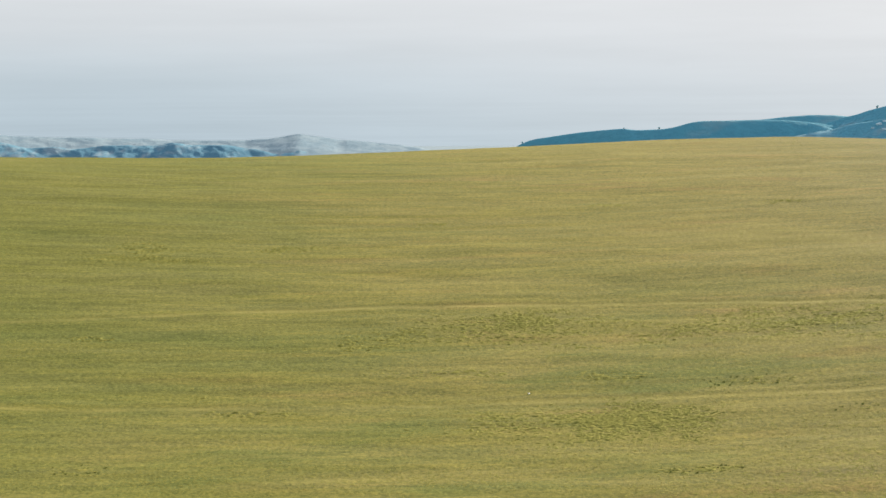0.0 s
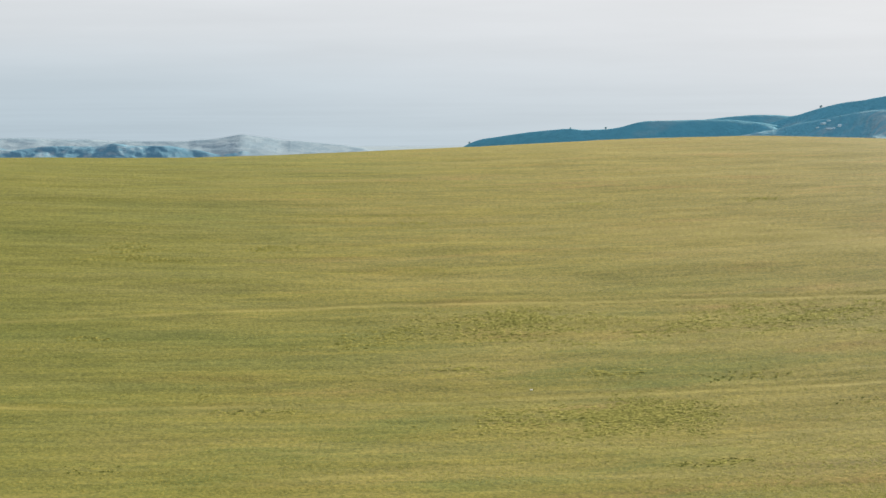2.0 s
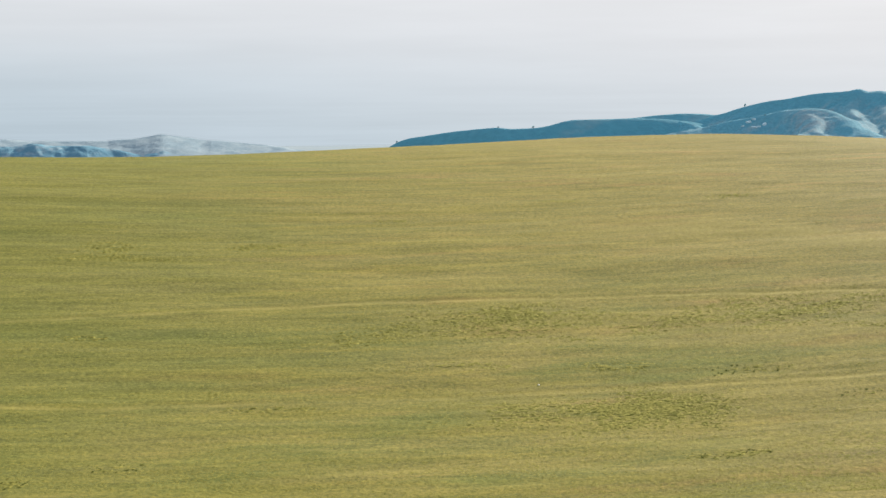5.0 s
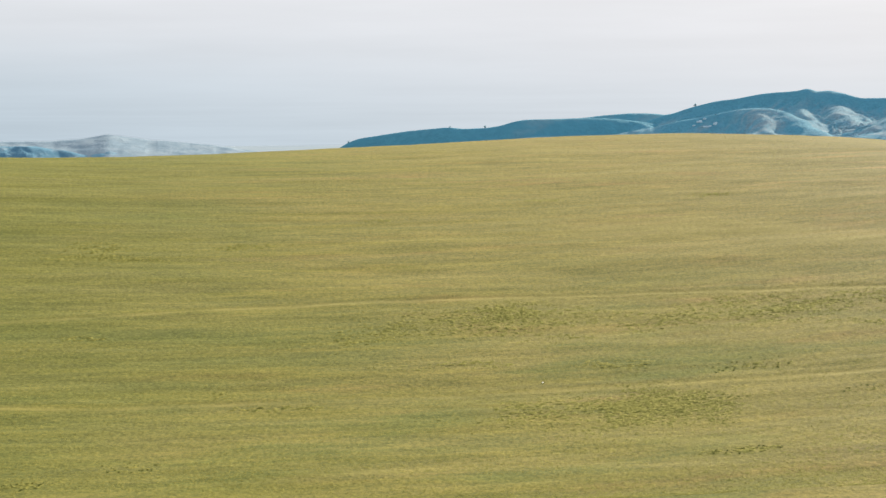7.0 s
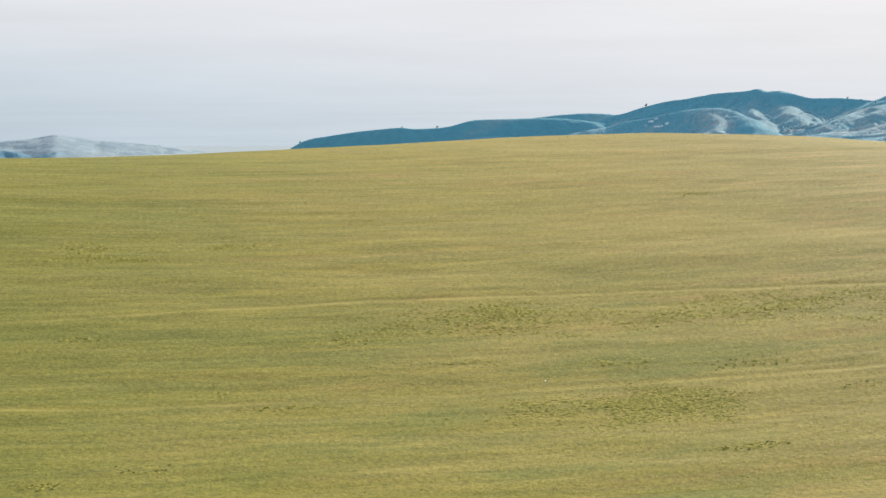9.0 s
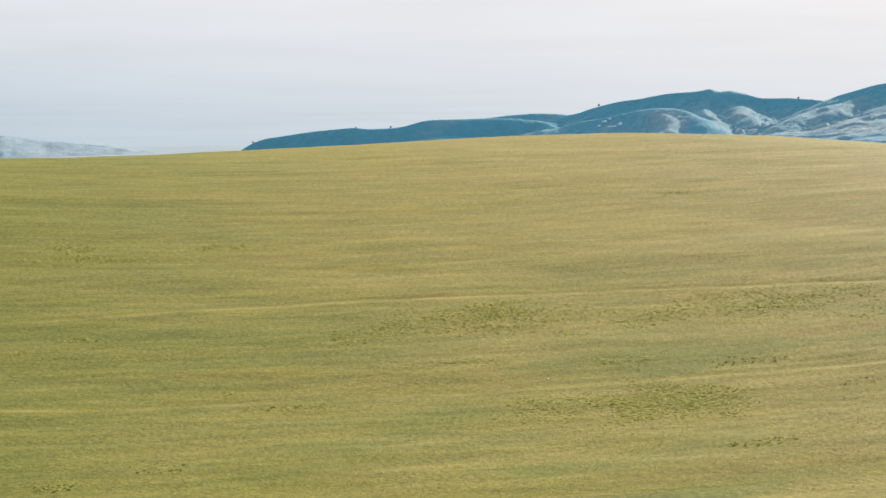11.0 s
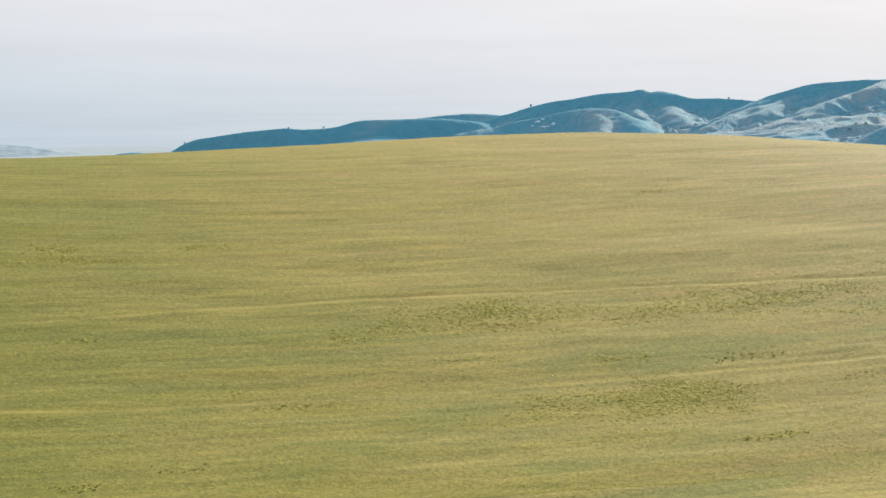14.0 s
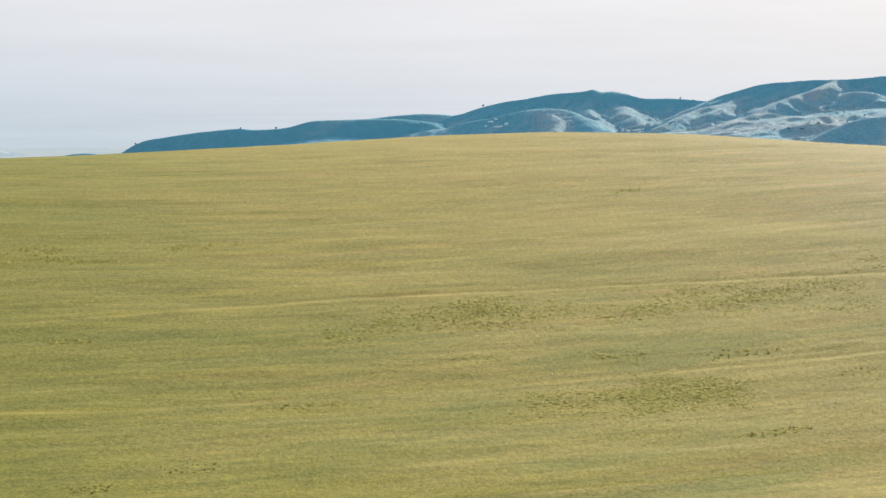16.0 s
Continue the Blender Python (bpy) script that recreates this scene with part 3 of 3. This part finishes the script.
def blade_fans(n, count, h, spread, width, x, y, z):
    """n clumps of count blades that lean outward: places and faces."""
    turn = rng.uniform(0, 6.28, (n, count))
    root = rng.uniform(0, 0.35, (n, count)) * spread[:, None]
    tip = rng.uniform(0.4, 1.1, (n, count)) * spread[:, None]
    c, s = np.cos(turn), np.sin(turn)
    w = width * rng.uniform(0.6, 1.3, (n, count))
    hh = h[:, None] * rng.uniform(0.6, 1.15, (n, count))
    X, Y, Z = x[:, None], y[:, None], z[:, None]
    a = np.stack([X + root * c - w * s, Y + root * s + w * c, Z - 0.03 + 0 * w], -1)
    b = np.stack([X + root * c + w * s, Y + root * s - w * c, Z - 0.03 + 0 * w], -1)
    t = np.stack([X + tip * c, Y + tip * s, Z + hh], -1)
    points = np.stack([a, b, t], 2).reshape(-1, 3)
    return points, np.arange(n * count * 3).reshape(-1, 3)


# stands of rough tussock: centre, half-widths, how thick they stand, how tall
STANDS = [(9, 246.5, 19, 9.5, 1.5, 0.95), (11.5, 250, 7, 5, 2.3, 1.1), (46, 244.5, 24, 10, 1.55, 0.9), (61, 245, 14, 5, 1.2, 0.95), (64, 233, 9, 3.5, 1.2, 1.1), (17, 200.5, 14, 8.0, 1.9, 0.9),
          (24, 200.5, 8.5, 5.4, 2.7, 1.05), (6, 200, 8, 5, 1.3, 0.9), (-53, 300, 9, 6.5, 1.5, 1.0), (-52, 293, 12, 2.2, 1.5, 1.0), (-40.8, 184.6, 4.5, 1.8, 1.5, 1.0),
          (-31.6, 215, 5, 3.5, 1.1, 1.0), (-27, 302, 8, 3.5, 1.0, 1.0), (-1, 324, 6, 2.5, 1.1, 0.9), (-52, 180, 5, 1.6, 1.0, 1.1), (23, 221, 10, 4, 0.5, 0.8),
          (-12, 240, 14, 8, 0.8, 1.0), (50.3, 201.8, 4, 1.5, 1.0, 1.0), (1, 223, 12, 5, 0.4, 0.8), (-24, 208, 8, 2, 0.8, 1.1), (21, 234.6, 2.5, 1.2, 1.2, 1.1),
          (32, 339, 9, 3, 0.7, 0.8), (68, 336, 8, 3, 0.6, 0.8), (-50, 243, 6, 2, 1.1, 1.3), (92, 258, 16, 9, 1.0, 1.0), (80, 226, 9, 3, 0.9, 1.1),
          (40, 216, 7, 2.0, 1.2, 1.1), (29, 181.6, 6.5, 1.0, 1.6, 1.0)]
tx, ty, tr, tall = [], [], [], []
for cx, cy, rx, ry, dense, rise in STANDS:
    px, py = np.meshgrid(np.arange(cx - 1.9 * rx, cx + 1.9 * rx, 0.43), np.arange(cy - 1.9 * ry, cy + 1.9 * ry, 0.46))
    px, py = (px + rng.normal(0, 0.15, px.shape)).ravel(), (py + rng.normal(0, 0.18, py.shape)).ravel()
    away = np.hypot((px - cx) / rx, (py - cy) / ry)
    keep = rng.uniform(0, 1, len(px)) < np.clip(0.06 + dense / 3.4 + 0.6 * fbm(px / 6, py / 3.2, 61, 4) - 0.62 * np.maximum(away - 0.3, 0), 0, 0.75)
    keep &= away < 1.85
    tx.append(px[keep]), ty.append(py[keep]), tr.append(rng.uniform(0.12, 0.25, keep.sum()) * np.clip(1.2 - 0.35 * away[keep], 0.6, 1.1)), tall.append(np.full(keep.sum(), 1.15 * rise))
n = 150000  # and lone tufts between them
py = 168 + 300 * rng.uniform(0, 1, n) ** 2.4
px = rng.uniform(-75, 95, n) * (1 + (py - 168) / 330) + 0.1 * (py - 168)
keep = rng.uniform(0, 1, n) < np.clip(0.5 + 1.1 * fbm(px / 14, py / 5, 71, 3), 0, 1)
tx.append(px[keep]), ty.append(py[keep]), tr.append(rng.uniform(0.06, 0.15, keep.sum()) * rng.uniform(0.6, 1.0, keep.sum())), tall.append(np.full(keep.sum(), 0.6))
tx, ty, tr, tall = (np.concatenate(v) for v in (tx, ty, tr, tall))
points, faces = dome_rings(len(tx), tr, tall * tr * rng.uniform(0.17, 0.42, len(tx)), tx, ty, pasture_height(tx, ty), 2.7)
lumps = mesh_object("grass_tussocks", points.tolist(), faces.tolist(), TUSSOCK, True)
tagged(lumps, "dark rough grass tussocks in patches on the pasture", "tussocks", kind="stuff")
points, faces = blade_fans(len(tx), 3, tr * 0.5, tr * 1.2, 0.02, tx, ty, pasture_height(tx, ty))
spikes = mesh_object("tussock_blades", points.tolist(), faces.tolist(), BLADES)
tagged(spikes, "loose grass blades standing out of the tussocks", "grass", kind="stuff")

n = 70000
py = 164 + 330 * rng.uniform(0, 1, n) ** 1.6
px = rng.uniform(-75, 95, n) * (1 + (py - 164) / 330) + 0.1 * (py - 164)
keep = rng.uniform(0, 1, n) < np.clip(0.55 + 1.6 * fbm(px / 7, py / 2.5, 81, 4), 0.05, 1)
px, py = px[keep], py[keep]
n = len(px)
points, faces = blade_fans(n, 3, rng.uniform(0.03, 0.07, n), rng.uniform(0.08, 0.26, n), 0.05, px, py, pasture_height(px, py))
short = mesh_object("short_grass", points.tolist(), faces.tolist(), BLADES)
tagged(short, "short yellow-green grazed grass over the pasture", "grass", kind="stuff")


# ---- single tussocks that stand in loose rows ----
def tussock(seed):
    global rng
    rng = np.random.default_rng(seed)
    zero = np.zeros(1)
    p, f = dome_rings(1, np.array([0.24]), np.array([0.10]), zero, zero, zero)
    ob = mesh_object("tussock", p.tolist(), f.tolist(), COARSE, True)
    p, f = blade_fans(1, 14, np.array([0.20]), np.array([0.34]), 0.04, zero, zero, zero)
    mesh_object("blades", p.tolist(), f.tolist(), COARSE, parent=ob)
    return tagged(ob, "dark coarse grass tussock on the grazed slope", "tussock", group="row of tussocks")


kinds = [tussock(k) for k in (1, 2, 3, 4)]
rng = np.random.default_rng(19)
rows = [(39.5, 216.0, 5.6, 1.5, 30), (29.0, 181.6, 4.4, 0.6, 24), (-41.0, 184.8, 3.2, 1.5, 20), (50.3, 201.8, 3.0, 0.9, 10), (-52.5, 179.6, 3.0, 0.8, 12)]
first = list(kinds)
for cx, cy, rx, ry, count in rows:
    for k in range(count):
        x = cx + rx * (2 * (k + rng.uniform(0.1, 0.9)) / count - 1)
        y = cy + 0.12 * (x - cx) + rng.normal(0, 0.9) * ry
        place = Matrix.Translation((x, y, float(pasture_height(x, y)) - 0.02)) @ Matrix.Rotation(rng.uniform(0, 6.28), 4, "Z")
        place = place @ Matrix.Diagonal((*([rng.uniform(0.55, 1.15)] * 3), 1))
        if first:
            first.pop().matrix_basis = place
        else:
            copy_thing(kinds[k % 4], place)


# ---- a white stone on the slope ----
def stone(x, y, size):
    bm = bmesh.new()
    bmesh.ops.create_icosphere(bm, subdivisions=2, radius=size)
    for v in bm.verts:
        v.co *= 1 + 0.35 * noise.noise(v.co * (2.2 / size))
        v.co.z *= 0.4
    data = bpy.data.meshes.new("stone")
    bm.to_mesh(data)
    bm.free()
    data.materials.append(STONE)
    ob = new("stone", data)
    ob.location = (x, y, float(pasture_height(x, y)) + size * 0.2)
    return tagged(ob, "small white stone lying in the grass", "stone")


stone(11.0, 214.0, 0.15)


# ---- trees and shrubs on the far hills ----
def tree(seed, tall, wide, trunk_part, label, name="tree"):
    r = random.Random(seed)
    root = new(name)
    bm = bmesh.new()
    limbs = [((0, 0, -0.5), (0, 0, tall * trunk_part), 0.06 * tall, 0.035 * tall)]
    for k in range(5):
        a = k * 1.26 + r.uniform(-0.4, 0.4)
        limbs.append(((0, 0, tall * trunk_part * r.uniform(0.7, 1)), (wide * 0.35 * math.cos(a), wide * 0.35 * math.sin(a), tall * r.uniform(0.6, 0.85)), 0.03 * tall, 0.01 * tall))
    for a, b, r1, r2 in limbs:
        a, b = Vector(a), Vector(b)
        m = Matrix.Translation((a + b) / 2) @ (b - a).to_track_quat("Z", "Y").to_matrix().to_4x4()
        bmesh.ops.create_cone(bm, cap_ends=True, segments=7, radius1=r1, radius2=r2, depth=(b - a).length, matrix=m)
    data = bpy.data.meshes.new("trunk")
    bm.to_mesh(data)
    bm.free()
    data.materials.append(BARK)
    new("trunk", data).parent = root
    points, faces = [], []
    for k in range(9):  # clumps, each of many small leaves
        a = r.uniform(0, 6.28)
        q = r.uniform(0.0, 0.36) * wide
        c = Vector((q * math.cos(a), q * math.sin(a), tall * r.uniform(0.25 + 0.2 * trunk_part, 0.85)))
        for _ in range(40):
            d = Vector((r.gauss(0, 1), r.gauss(0, 1), r.gauss(0, 0.8))).normalized() * wide * r.uniform(0.08, 0.2)
            e = Vector((r.gauss(0, 1), r.gauss(0, 1), r.gauss(0, 1))).normalized() * 0.06 * wide
            g = Vector((r.gauss(0, 1), r.gauss(0, 1), r.gauss(0, 1))).normalized() * 0.06 * wide
            n = len(points)
            points += [c + d - e, c + d + g, c + d + e, c + d - g]
            faces.append((n, n + 1, n + 2, n + 3))
    mesh_object("crown", points, faces, LEAF, parent=root)
    return tagged(root, label, "tree" if name == "tree" else "shrub", group="trees on the far hills" if name == "tree" else "shrubs on the far hills")


def on_hill(surface, x, y):
    X, Y, Z = surface
    k = np.argmin((X - x) ** 2 + (Y - y) ** 2)
    return Vector((X.flat[k], Y.flat[k], Z.flat[k] - 0.4))


big = tree(3, 4.0, 4.6, 0.16, "lone dark tree on the hill crest")
big.matrix_basis = Matrix.Translation(on_hill(range_hill, 477, 1845))
for surface, x, y, size in ((long_hill, 200, 1852, 0.55), (long_hill, 237, 1837, 0.8), (range_hill, 728, 1438, 0.8), (long_hill, 92, 1943, 0.8), (range_hill, 652, 1686, 0.75)):
    copy_thing(big, Matrix.Translation(on_hill(surface, x, y)) @ Matrix.Rotation(x, 4, "Z") @ Matrix.Diagonal((size, size, size, 1)))

scrub = tree(8, 1.3, 2.3, 0.05, "low dark shrub on the pale hillside", "shrub")
scrub.matrix_basis = Matrix.Translation(on_hill(range_hill, 530, 1185))
for x, y, size in ((524, 1175, 1.3), (535, 1171, 1.1), (542, 1175, 1.0), (550, 1173, 1.3), (582, 1217, 0.8), (581, 1189, 1.1), (606, 1222, 0.9), (618, 1226, 1.0),
                   (555, 1292, 1.3), (518, 1184, 0.9), (468, 1148, 1.0), (456, 1154, 0.8), (493, 1283, 1.2), (448, 1662, 1.1), (615, 1529, 1.4), (659, 1669, 1.3)):
    copy_thing(scrub, Matrix.Translation(on_hill(range_hill, x, y)) @ Matrix.Rotation(x + y, 4, "Z") @ Matrix.Diagonal((size, size, size, 1)))


# ---- pale outcrops on the face of the nearest spur ----
def outcrop(seed, x, y, wide, tall):
    bm = bmesh.new()
    bmesh.ops.create_icosphere(bm, subdivisions=3, radius=1.0)
    for v in bm.verts:
        n = v.co.normalized()
        v.co *= 1 + 0.6 * noise.noise(n * 1.9 + Vector((seed, 0, 0))) + 0.16 * noise.noise(n * 5.0 + Vector((0, seed, 0)))
        v.co = Vector((v.co.x * wide, v.co.y * wide * 0.7, v.co.z * tall))
    data = bpy.data.meshes.new("rock_outcrop")
    bm.to_mesh(data)
    bm.free()
    data.materials.append(ROCK)
    ob = new("rock_outcrop", data)
    ob.location = on_hill(range_hill, x, y) + Vector((0, 0, 0.25 * tall))
    return tagged(ob, "pale rock outcrop on the hillside", "rock", group="rocks on the hillside")


for k, (x, y, wide, tall) in enumerate(((431, 1661, 2.9, 1.5), (437, 1662, 1.7, 1.2), (424, 1654, 1.7, 1.1), (433, 1647, 3.4, 1.0), (439, 1648, 1.8, 0.9), (444, 1649, 2.4, 2.0))):
    outcrop(k * 7.3, x, y, wide, tall)

# low scrub that dots the gullied flanks
X, Y, Z = range_hill
pick = rng.integers(0, X.size, 16000)
px, py, pz = X.flat[pick], Y.flat[pick], Z.flat[pick]
keep = (px > 505) & (px < 760) & (py > 1130) & (py < 1640) & (pz > -30) & (pz < 34)
# added more thickly on the bright spur, to tone its lit flank down
keep &= fbm(px / 45, py / 45, 91, 3) + 0.25 * np.exp(-((px - 560) / 60) ** 2 - ((py - 1640) / 60) ** 2) > 0.22
px, py, pz = px[keep], py[keep], pz[keep]
size = rng.uniform(0.4, 1.3, len(px))
points, faces = dome_rings(len(px), size, size * 0.7, px, py, pz - 0.1)
bushes = mesh_object("hillside_scrub", points.tolist(), faces.tolist(), LEAF, True)
tagged(bushes, "low dark scrub scattered over the pale gullied hillside", "scrub", kind="stuff")
